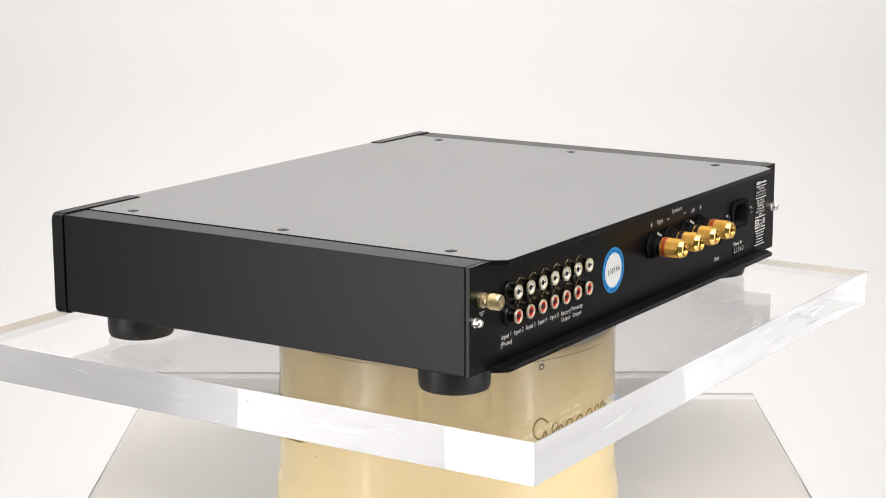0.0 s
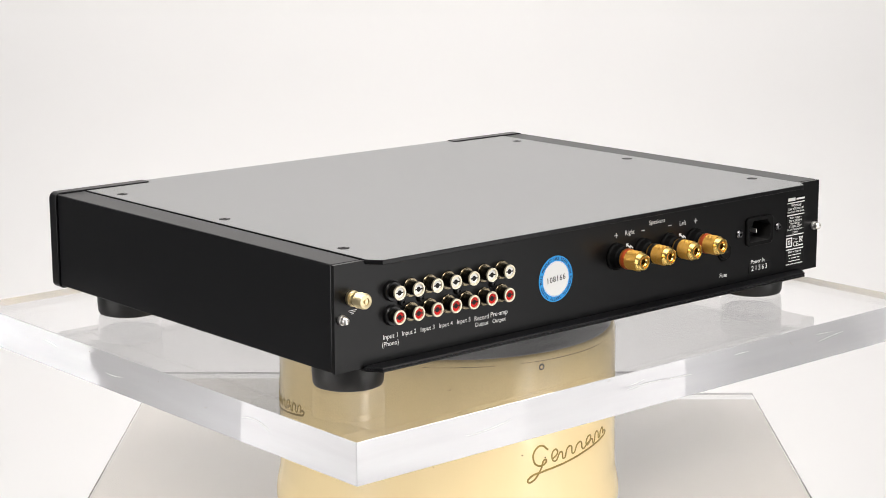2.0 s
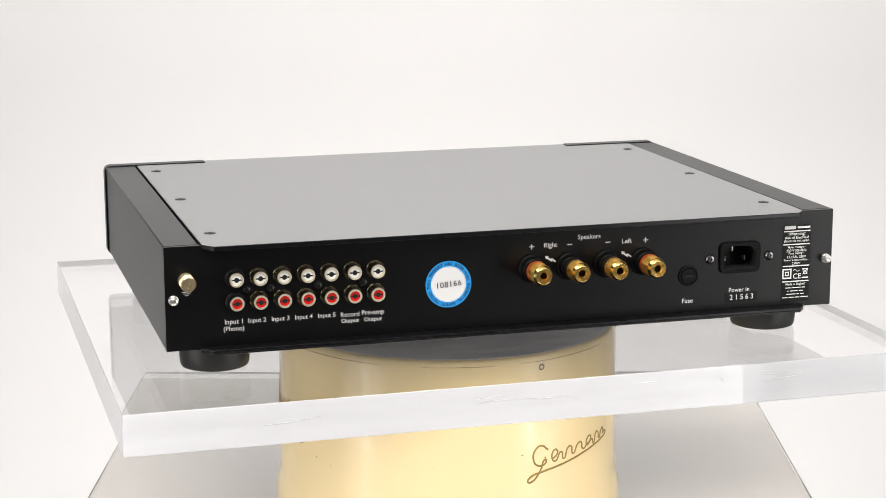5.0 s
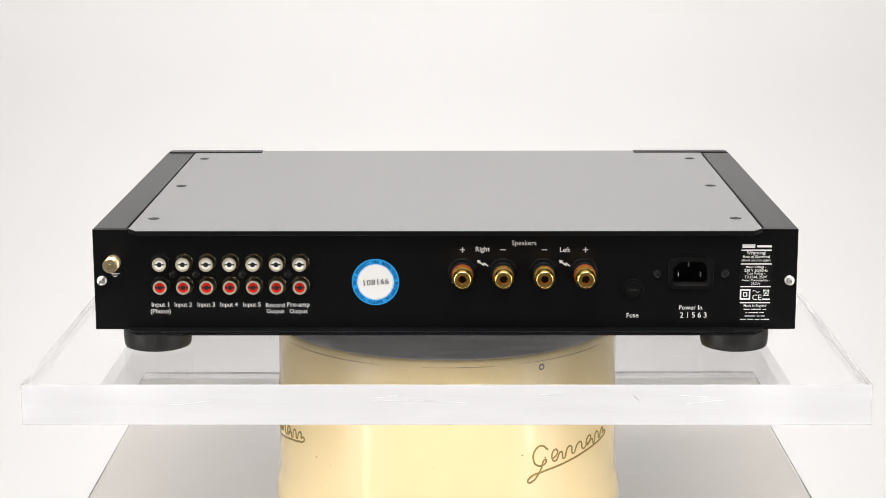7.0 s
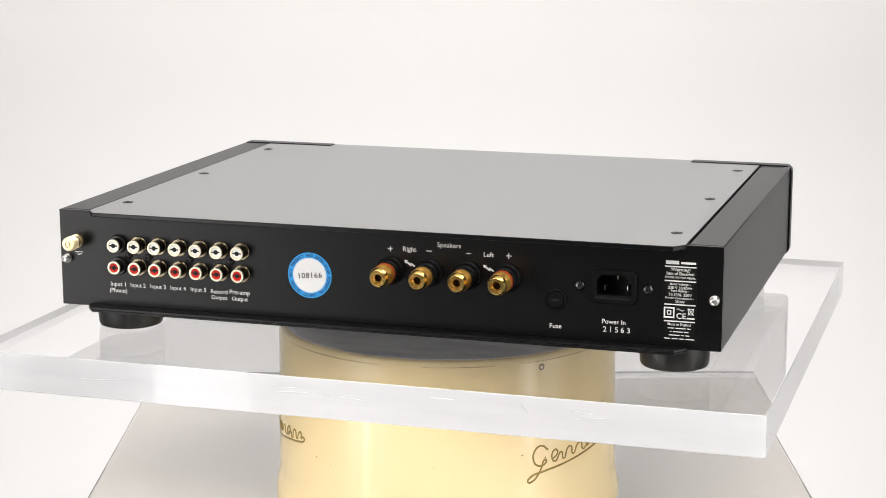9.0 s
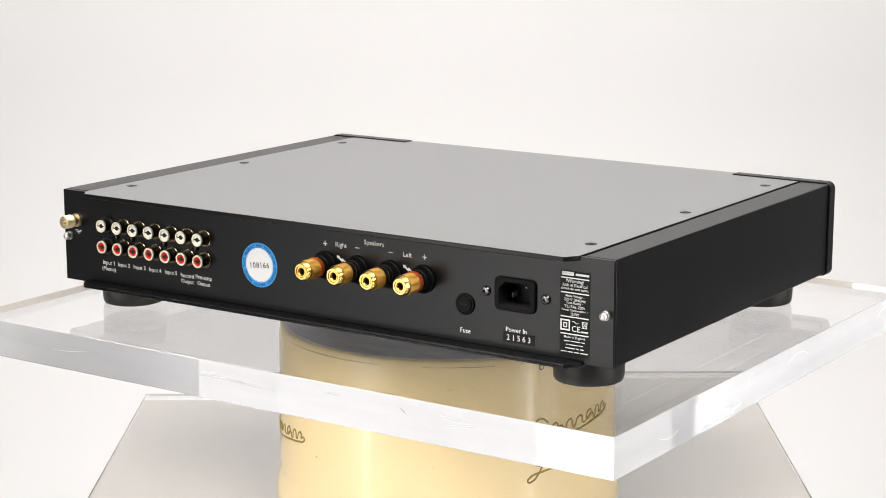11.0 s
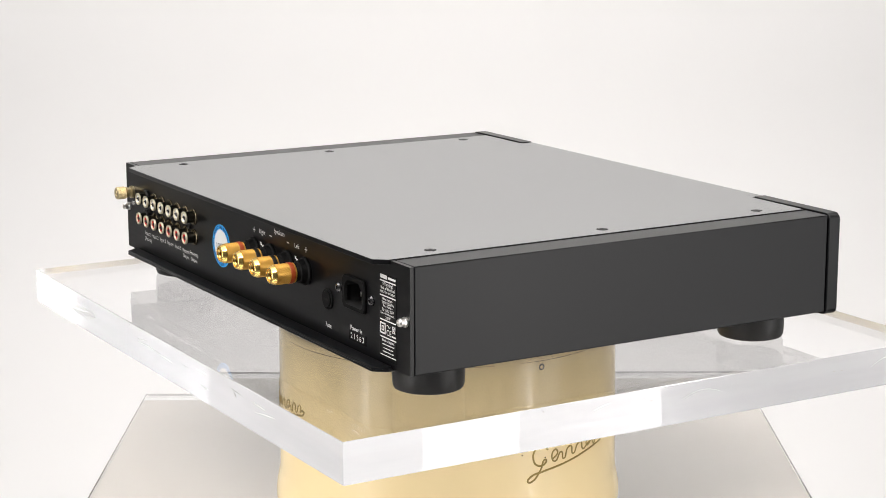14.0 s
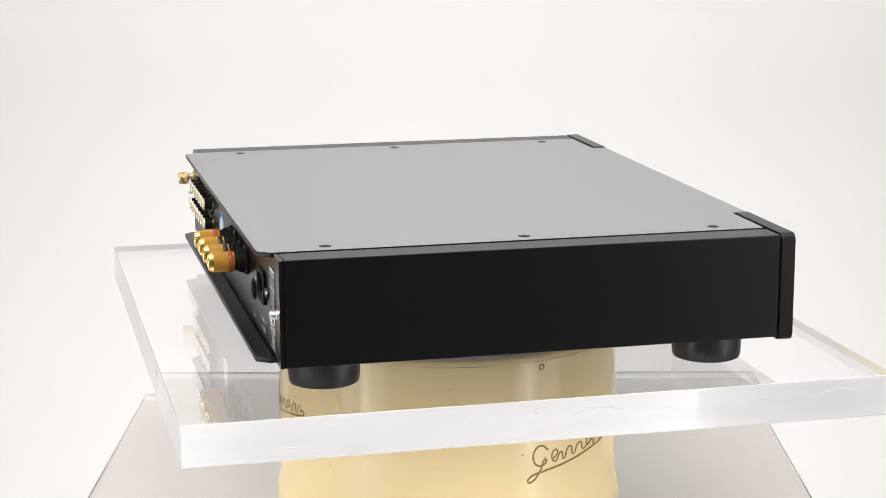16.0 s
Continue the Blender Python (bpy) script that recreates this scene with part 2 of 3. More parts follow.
# ---- stand: plinth, clear base, cream turntable pedestal, platter ----
def stand():
    plinth = thing("plinth", "pale grey laminate display plinth under a clear base", "plinth", pose(0, 0, -1.14))
    part("body", box(-0.2546, 0.2561, -0.3245, 0.2450, 0.0, 0.9913, 0.0015), PLINTH, plinth)

    lower = thing("acrylic_slab", "clear acrylic slab lying on a plinth", "slab", pose(0, 0, -0.1486))
    block = part("block", box(-0.2550, 0.2565, -0.325, 0.256, 0, 0.0090, 0.0008), BASE_CLEAR, lower)
    block.visible_shadow = False
    # Hazed back face also softens the refracted lines of the far edge
    block.data.materials.append(EDGE_CLEAR)
    for p in block.data.polygons:
        p.material_index = int(p.normal.y > 0.5)

    pedestal = thing("turntable_pedestal", "cream enamelled round pedestal with gold script emblems", "pedestal", pose(-0.0005, 0, -0.1395))
    body = [(0.0, 0.0004), (0.1165, 0.0004), (0.1193, 0.0016), (0.1207, 0.0045), (0.1208, 0.009), (0.1200, 0.015), (0.1186, 0.022),
            (0.1178, 0.027), (0.1174, 0.052), (0.1169, 0.1020), (0.1167, 0.1046), (0.1164, 0.1060), (0.1158, 0.1072), (0.1148, 0.1080), (0.1134, 0.1084), (0.1100, 0.1085), (0.0, 0.1085)]
    part("body", lathe(body, 128, "z"), CREAM, pedestal)
    part("foot_ring", lathe([(0.0, 0.0), (0.1150, 0.0), (0.1150, 0.0006), (0.0, 0.0006)], 96, "z"), GAP, pedestal, "thin dark disc under the pedestal")
    for start, end in ((-64, -22), (-8, 16), (24, 62), (80, 150), (190, 260)):
        # the seam under the rim shows in stretches
        bm = bmesh.new()
        rows = []
        for i in range(25):
            b, w = radians(start + (end - start) * i / 24), 0.00011 * math.sin(math.pi * i / 24)
            rows.append([bm.verts.new((r * math.sin(b), -r * math.cos(b), z)) for r, z in ((0.11680, 0.1046 - w), (0.11676, 0.1048 + w), (0.1140, 0.1047))])
        for p, q in zip(rows, rows[1:]):
            for i in range(3):
                bm.faces.new((p[i], p[i - 2], q[i - 2], q[i]))
        part("rim_seam", bm, SEAM, pedestal, "thin dark seam under the rim")
    a = radians(31.4)
    grub = lathe([(0.0, -0.002), (0.0022, -0.002), (0.0022, 0.0003), (0.0019, 0.0005), (0.0013, 0.0005), (0.0011, 0.0001), (0.0, -0.0002)], 20)
    part("grub_screw", grub, GRUB, pedestal, "small dull steel grub screw", pose(0.1167 * math.sin(a), -0.1167 * math.cos(a), 0.1006, 0, 0, 31.4))
    rng = random.Random(9)
    for k in range(9):
        deg, z = rng.uniform(-60, 60), rng.uniform(0.035, 0.095)
        b, w = radians(deg), rng.uniform(0.0004, 0.0009)
        chip = slab([(-w, -w * 0.5), (w * 0.3, -w * 0.8), (w, w * 0.2), (0, w * 0.7)], -0.0003, 0.0001, "y")
        part("chip", chip, SEAM, pedestal, "small chip in the enamel", pose(0.1172 * math.sin(b), -0.1172 * math.cos(b), z, 0, 0, deg))
    for turn in (0, 120, 240):
        emblem(pedestal, turn)

    platter = thing("platter", "worn grey aluminium turntable platter under the shelf", "platter", pose(0, 0, -0.0309))
    part("disc", lathe([(0.0, 0.0), (0.1128, 0.0), (0.1131, 0.0003), (0.1126, 0.0006), (0.0, 0.0006)], 112, "z"), PLATTER, platter)
    part("pad", lathe([(0.0, 0.0006), (0.052, 0.0006), (0.052, 0.0060), (0.0, 0.0060)], 64, "z"), PLATTER, platter)
    rng = random.Random(21)
    for k in range(44):
        # bright scratches in the worn metal
        r, deg, w = rng.uniform(0.088, 0.112), rng.uniform(-180, 180), rng.uniform(0.002, 0.008)
        scratch = slab([(-w, -0.00012), (0.0, -0.00022), (w, 0.0001), (0.0, 0.00018)], 0.0005, 0.00066, "z")
        part("scratch", scratch, STEEL, platter, "bright scratch", pose(r * math.sin(radians(deg)), -r * math.cos(radians(deg)), 0, 0, 0, deg + rng.uniform(-35, 35)))
    return platter


def emblem(pedestal, turn):
    """A plain looping gold flourish over a long rising underline, wrapped on the pedestal."""
    # underline with a loop at its start, in degrees round the pedestal and metres above its foot
    under = [(34.0, 0.0665), (31.5, 0.0700), (29.2, 0.0680), (28.4, 0.0620), (30.0, 0.0570), (33.0, 0.0575), (33.2, 0.0600),
             (31.0, 0.0530), (27.6, 0.0465), (26.4, 0.0470), (27.4, 0.0500), (31.5, 0.0520), (37, 0.0535), (43, 0.0552),
             (50, 0.0575), (57, 0.0596), (62, 0.0612), (65.0, 0.0630), (65.4, 0.0648), (63.6, 0.0652)]
    wave = [(36.0, 0.0600), (38.0, 0.0625), (37.0, 0.0640), (35.6, 0.0610), (37.0, 0.0588), (39.6, 0.0625), (40.6, 0.0592), (42.4, 0.0635),
            (44.0, 0.0640), (45.0, 0.0604), (47.2, 0.0640), (49.0, 0.0645), (50.0, 0.0612), (52.0, 0.0622), (54.6, 0.0655), (52.8, 0.0655),
            (52.2, 0.0622), (55.6, 0.0640), (56.4, 0.0618), (58.0, 0.0662), (59.4, 0.0660), (60.2, 0.0630), (61.6, 0.0660), (63.0, 0.0668), (63.4, 0.0640)]
    wave = [(d, h + 0.55 * (h - 0.0612 - (d - 36) * 0.00012)) for d, h in wave]
    for line, thick in ((under, 0.00076), (wave, 0.00070)):
        curve = bpy.data.curves.new("flourish", "CURVE")
        curve.dimensions, curve.bevel_depth, curve.bevel_resolution, curve.resolution_u = "3D", thick, 1, 5
        spline = curve.splines.new("BEZIER")
        spline.bezier_points.add(len(line) - 1)
        for p, (deg, z) in zip(spline.bezier_points, line):
            a, r = radians(deg + turn), 0.1171 + max(0, 0.06 - z) * 0.02
            p.co = (r * math.sin(a), -r * math.cos(a), z - 0.0035)
            p.handle_left_type = p.handle_right_type = "AUTO"
        ob = new("flourish", curve)
        bpy.context.view_layer.update()
        me = bpy.data.meshes.new_from_object(ob.evaluated_get(bpy.context.evaluated_depsgraph_get()))
        bpy.data.objects.remove(ob)
        bpy.data.curves.remove(curve)
        me.materials.clear()
        me.materials.append(LOGO_GOLD)
        part("emblem", me, LOGO_GOLD, pedestal, "gold flourish emblem")


def shelf():
    top = thing("acrylic_shelf", "thick clear acrylic shelf with scuffed edges, turning on a pedestal", "shelf", pose(0, 0, -0.0241))
    block = box(-0.2497, 0.2497, -0.2118, 0.2130, -0.0006, 0.0239, 0.0003, 1)
    plate = part("plate", to_mesh("plate", block, SHELF_CLEAR, 8), SHELF_CLEAR, top)
    plate.visible_shadow = False
    plate.data.materials.append(EDGE_CLEAR)
    for p in plate.data.polygons:
        p.material_index = int(abs(p.normal.z) < 0.9)
    faces = {"rear": pose(0, -0.2119, 0), "right": pose(0.2498, 0, 0, 0, 0, 90), "left": pose(-0.2498, 0, 0, 0, 0, -90)}
    # dark nicks: face, place along it, height, length, lean
    for side, u, z, w, lean in (("rear", 0.1115, 0.0160, 0.0046, 40), ("rear", -0.0590, 0.0222, 0.0024, -8), 
                                ("right", 0.130, 0.0145, 0.0022, 0), ("right", 0.136, 0.0143, 0.0020, 10), ("right", -0.085, 0.0212, 0.0020, 20), ("right", -0.010, 0.0165, 0.0026, 5),
                                ("left", 0.070, 0.0120, 0.0030, -15), ("left", -0.060, 0.0200, 0.0022, 0), ("left", 0.020, 0.0170, 0.0016, 30), ("left", -0.140, 0.0140, 0.0024, 12)):
        nick = slab([(-w / 2, -0.0002), (w * 0.1, -0.00045), (w / 2, 0.0001), (w * 0.1, 0.0003)], -0.0002, 0.00015, "y")
        part("nick", nick, SCUFF, top, "dark nick in the edge", faces[side] @ pose(u, 0, z, 0, lean, 0))
    # long faint scratches, some of them curved: face, place, height, length, bow, lean
    for side, u, z, w, bow, lean in (("rear", 0.153, 0.0135, 0.026, 0.0004, -6), ("rear", 0.146, 0.0170, 0.018, 0.0001, 3), ("rear", -0.155, 0.0130, 0.034, -0.0008, -5), ("rear", -0.028, 0.0140, 0.030, 0.0006, -1),
                                     ("rear", 0.004, 0.0132, 0.022, 0.0003, 2), ("rear", -0.036, 0.0168, 0.016, -0.0003, -6), ("rear", 0.062, 0.0180, 0.014, 0.0002, 0),
                                     ("right", 0.028, 0.0140, 0.030, 0.0038, 0), ("right", 0.176, 0.0140, 0.030, 0.0042, -3), ("right", -0.150, 0.0100, 0.024, -0.0030, 4), ("right", -0.045, 0.0180, 0.012, 0.0003, -14),
                                     ("left", 0.120, 0.0130, 0.028, 0.0030, 3), ("left", -0.030, 0.0110, 0.022, -0.0010, -4), ("left", -0.110, 0.0160, 0.018, 0.0004, 6)):
        n = 12
        mid = [(w * (i / n - 0.5), bow * (1 - (2 * i / n - 1) ** 2)) for i in range(n + 1)]
        rim = [0.00013 * math.sin(math.pi * (i + 0.4) / (n + 0.8)) for i in range(n + 1)]
        outline = [(x, h + t) for (x, h), t in zip(mid, rim)] + [(x, h - t) for (x, h), t in reversed(list(zip(mid, rim)))]
        part("scratch", slab(outline, -0.0001, 0.00008, "y"), SCRATCH, top, "faint grey scratch in the edge", faces[side] @ pose(u, 0, z, 0, lean, 0))
    return top


# ---- the amplifier: x along the rear panel, -y out of it, z up ----
REAR = -0.1505
XC = -0.0009


def amplifier():
    amp = thing("stereo_amplifier", "black anodised stereo amplifier with gold speaker terminals on a clear shelf", "amplifier")
    part("chassis", box(XC - 0.190, XC + 0.190, -0.120, 0.149, 0.0200, 0.0760), GAP, amp)
    part("partition", box(XC - 0.186, 0.128, -0.1470, -0.122, 0.0200, 0.0760), GAP, amp)

    for side, name in ((-1, "side_panel"), (1, "side_panel")):
        x0, x1 = sorted((XC + side * 0.1942, XC + side * 0.2150))
        part(name, box(x0, x1, -0.1478, 0.1522, 0.0180, 0.0808, 0.0007, 2), BLACK, amp, "black anodised side rail")

    lid = [(XC - 0.1930, -0.1515), (XC - 0.1870, -0.1593), (XC + 0.1870, -0.1593), (XC + 0.1930, -0.1515), (XC + 0.1930, 0.1510),
           (XC + 0.1425, 0.1510), (XC + 0.1425, 0.1612), (XC - 0.1425, 0.1612), (XC - 0.1425, 0.1510), (XC - 0.1930, 0.1510)]
    cover = part("lid", slab(lid, 0.0784, 0.0812, "z", 0.0004), LID_SHEEN, amp, "flat satin black lid")
    # Edges keep the plain black; only the top takes the raised sheen
    cover.data.materials.append(BLACK)
    for p in cover.data.polygons:
        p.material_index = int(p.normal.z < 0.98)
    tray = [(XC - 0.1950, -0.1535), (XC - 0.1890, -0.1612), (XC + 0.1890, -0.1612), (XC + 0.1950, -0.1535), (XC + 0.1950, 0.1500), (XC - 0.1950, 0.1500)]
    part("bottom_plate", slab(tray, 0.0166, 0.0178, "z", 0.0003), BLACK, amp)
    lip = [(XC - 0.1950, -0.1535), (XC - 0.1890, -0.1612), (XC + 0.1890, -0.1612), (XC + 0.1950, -0.1535), (XC + 0.1950, -0.1512), (XC - 0.1950, -0.1512)]
    part("bottom_lip", slab(lip, 0.0179, 0.0196, "z", 0.0004), BLACK, amp)

    # front plate: its two ends stand a little above the lid
    front = rounded(XC - 0.2162, XC + 0.2162, 0.0158, 0.0817, 0.0045)
    out = []
    for i, p in enumerate(front):
        out.append(p)
        if i == 5:
            out += [(XC + 0.1422, 0.0817), (XC + 0.1422, 0.0780), (XC - 0.1422, 0.0780), (XC - 0.1422, 0.0817)]
    part("front_panel", slab(out, 0.1526, 0.1615, "y", 0.0005), BLACK, amp, "black front plate with rounded corners")

    # rear plate with an opening for the mains inlet
    bm = bmesh.new()
    gx, gz = (XC - 0.2150, 0.1385, 0.1605, XC + 0.2150), (0.0180, 0.0452, 0.0602, 0.0806)
    grid = [[[bm.verts.new((x, y, z)) for z in gz] for x in gx] for y in (REAR, REAR + 0.0024)]
    for layer in grid:
        for i in range(3):
            for k in range(3):
                if (i, k) != (1, 1):
                    bm.faces.new((layer[i][k], layer[i + 1][k], layer[i + 1][k + 1], layer[i][k + 1]))
    loop = [(i, 0) for i in range(3)] + [(3, k) for k in range(3)] + [(i, 3) for i in (3, 2, 1)] + [(0, k) for k in (3, 2, 1)]
    hole = [(1, 1), (2, 1), (2, 2), (1, 2)]
    for ring in (loop, hole):
        for a, b in zip(ring, ring[1:] + ring[:1]):
            bm.faces.new((grid[0][a[0]][a[1]], grid[0][b[0]][b[1]], grid[1][b[0]][b[1]], grid[1][a[0]][a[1]]))
    rear = part("rear_panel", bm, BRUSHED, amp, "black brushed rear panel with white lettering")

    foot = to_mesh("foot", lathe([(0.0, 0.0003), (0.0185, 0.0003), (0.0203, 0.0010), (0.0210, 0.0026), (0.0214, 0.0080), (0.0214, 0.0166), (0.0, 0.0166)], 56, "z"), RUBBER)
    for x in (-0.1828, 0.1812):
        for y in (-0.120, 0.1195):
            part("foot", foot, RUBBER, amp, "black moulded round foot", pose(x, y, 0))

    # Flat black discs put the shade of recess and hex hole in as colour
    recess = to_mesh("lid_screw", lathe([(0.0, 0.0), (0.0036, 0.0), (0.0036, 0.00006), (0.0, 0.00006)], 28, "z"), GAP)
    head = to_mesh("screw_head", lathe([(0.0029, 0.0), (0.0029, 0.00020), (0.0025, 0.00034), (0.0012, 0.00040), (0.0011, 0.00012), (0.0, 0.00012)], 28, "z"), PLASTIC)
    socket = to_mesh("hex_socket", lathe([(0.0, 0.00020), (0.0011, 0.00020), (0.0011, 0.00012), (0.0, 0.00012)], 6, "z"), GAP)
    for x in (-0.1834, 0.1804):
        for y in (-0.1180, 0.0023, 0.1224):
            screw = part("lid_screw", recess, GAP, amp, "black socket-head screw", pose(x, y, 0.0812))
            part("screw_head", head, LID_SHEEN, screw)
            part("hex_socket", socket, GAP, screw)

    sockets(amp)
    terminals(amp)
    inlet(amp)
    printing(amp, rear)
    return amp


def sockets(amp):
    washer = to_mesh("washer", lathe([(0.0042, 0.0), (0.0057, 0.0), (0.0057, 0.0007), (0.0054, 0.0010), (0.0051, 0.0010), (0.0050, 0.0016), (0.0042, 0.0016)], 32), WASHER)
    dark = to_mesh("washer", lathe([(0.0042, 0.0), (0.0060, 0.0), (0.0060, 0.0018), (0.0055, 0.0026), (0.0042, 0.0026)], 32), PLASTIC)
    barrel = to_mesh("barrel", lathe([(0.0040, 0.0), (0.0040, 0.0034), (0.0039, 0.0036), (0.0040, 0.0038), (0.0040, 0.0072), (0.0037, 0.0076), (0.0036, 0.0070), (0.0036, 0.0)], 32), SHADED_NICKEL)
    rim = to_mesh("rim", lathe([(0.0041, 0.0066), (0.0043, 0.0068), (0.0043, 0.0077), (0.0042, 0.0080), (0.0032, 0.0080), (0.0030, 0.0070)], 32), NICKEL)
    insert = {}
    for key, mat in (("white", WHITE_INSERT), ("red", RED_INSERT)):
        insert[key] = to_mesh("insert", lathe([(0.0031, 0.0), (0.0031, 0.0070), (0.0029, 0.0073), (0.0015, 0.0073), (0.0013, 0.0068), (0.0012, 0.0030), (0.0, 0.0030)], 28), mat)
    # Hole and slot shade drawn as a black disc and bar on the insert
    core = to_mesh("pin_hole_shade", merge([lathe([(0.0, 0.0074), (0.0015, 0.0074), (0.0015, 0.006), (0.0, 0.006)], 20), box(-0.0029, 0.0029, -0.00735, -0.006, -0.00040, 0.00040)]), GAP)
    for k in range(7):
        x = -0.1746 + k * 0.01422
        for z, key in ((0.0601, "white"), (0.0458, "red")):
            socket = part("phono_socket", barrel, NICKEL, amp, key + " phono socket with a nickel collar", pose(x, REAR, z))
            part("washer", dark if k == 0 else washer, NICKEL, socket)
            part("insert", insert[key], NICKEL, socket, key + " plastic insert")
            part("rim", rim, NICKEL, socket, "bright nickel rim")
            part("pin_hole_shade", core, GAP, socket)
    screw = to_mesh("socket_screw", lathe([(0.0024, 0.0), (0.0024, 0.0012), (0.0018, 0.0021), (0.0009, 0.0024), (0.0008, 0.0015), (0.0, 0.0015)], 24), PLASTIC)
    for x in (-0.1675, -0.1533, -0.1247, -0.0970):
        part("socket_screw", screw, PLASTIC, amp, "black pan-head screw", pose(x, REAR, 0.0527))


def terminals(amp):
    flange = to_mesh("flange", lathe([(0.0088, 0.0), (0.0088, 0.0014), (0.0078, 0.0022), (0.0070, 0.0048), (0.0070, 0.0056), (0.0062, 0.0062), (0.0057, 0.0084), (0.0050, 0.0088), (0.0, 0.0088)], 40), FLANGE)
    grip = to_mesh("grip", knurled([(0.0062, 0.0086), (0.0062, 0.0218)]), GOLD_KNURL, 12)
    tip = [(0.0060, 0.0214), (0.0061, 0.0219), (0.0055, 0.0236), (0.0050, 0.0246), (0.0047, 0.0248), (0.0038, 0.0248), (0.0036, 0.0240), (0.0033, 0.0240), (0.0032, 0.0245), (0.0026, 0.0245), (0.0020, 0.0236), (0.0019, 0.0160), (0.0, 0.0160)]
    tip = to_mesh("tip", lathe(tip, 36), GOLD, 22)
    # Dark red bore floor, its colour deepened for the shade down the hole
    bore = to_mesh("bore", lathe([(0.0, 0.0196), (0.00196, 0.0196), (0.00196, 0.0180), (0.0, 0.0180)], 24), BORE)
    ring = {key: to_mesh("ring", lathe([(0.0058, 0.0098), (0.00655, 0.0098), (0.00665, 0.0102), (0.00665, 0.0122), (0.00655, 0.0126), (0.0058, 0.0126)], 40), mat) for key, mat in (("red", RED_RING), ("black", PLASTIC))}
    for k, key in enumerate(("red", "black", "black", "red")):
        post = part("binding_post", grip, GOLD, amp, "gold knurled speaker terminal with a %s ring" % key, pose(0.0098 + k * 0.02467, REAR, 0.0543))
        part("flange", flange, PLASTIC, post, "black plastic flange")
        part("tip", tip, GOLD, post)
        part("bore", bore, GAP, post, "dark terminal bore")
        part("ring", ring[key], RED_RING, post, key + " coloured ring")

    ground = part("ground_terminal", knurled([(0.0045, 0.0066), (0.0045, 0.0124)], 36), BRASS, amp, "pale brass knurled ground terminal", pose(-0.2036, REAR, 0.0604))
    part("stem", lathe([(0.0046, 0.0), (0.0046, 0.0020), (0.0034, 0.0024), (0.0034, 0.0042), (0.0040, 0.0044), (0.0040, 0.0054), (0.0030, 0.0058), (0.0030, 0.0066), (0.0, 0.0066)], 28), BRASS, ground)
    part("cap", lathe([(0.0045, 0.0124), (0.0040, 0.0131), (0.0022, 0.0132), (0.0020, 0.0126), (0.0014, 0.0126), (0.0012, 0.0134), (0.0, 0.0134)], 32), BRASS, ground)
    bolt = lathe([(0.0030, 0.0), (0.0030, 0.0014), (0.0025, 0.0017), (0.0025, 0.0040), (0.0019, 0.0051), (0.0012, 0.0054), (0.0011, 0.0046), (0.0, 0.0044)], 24)
    bolt = to_mesh("side_bolt", bolt, STEEL)
    for x in (-0.2110, 0.2095):
        part("side_bolt", bolt, STEEL, amp, "bright steel bolt", pose(x, REAR, 0.0488))


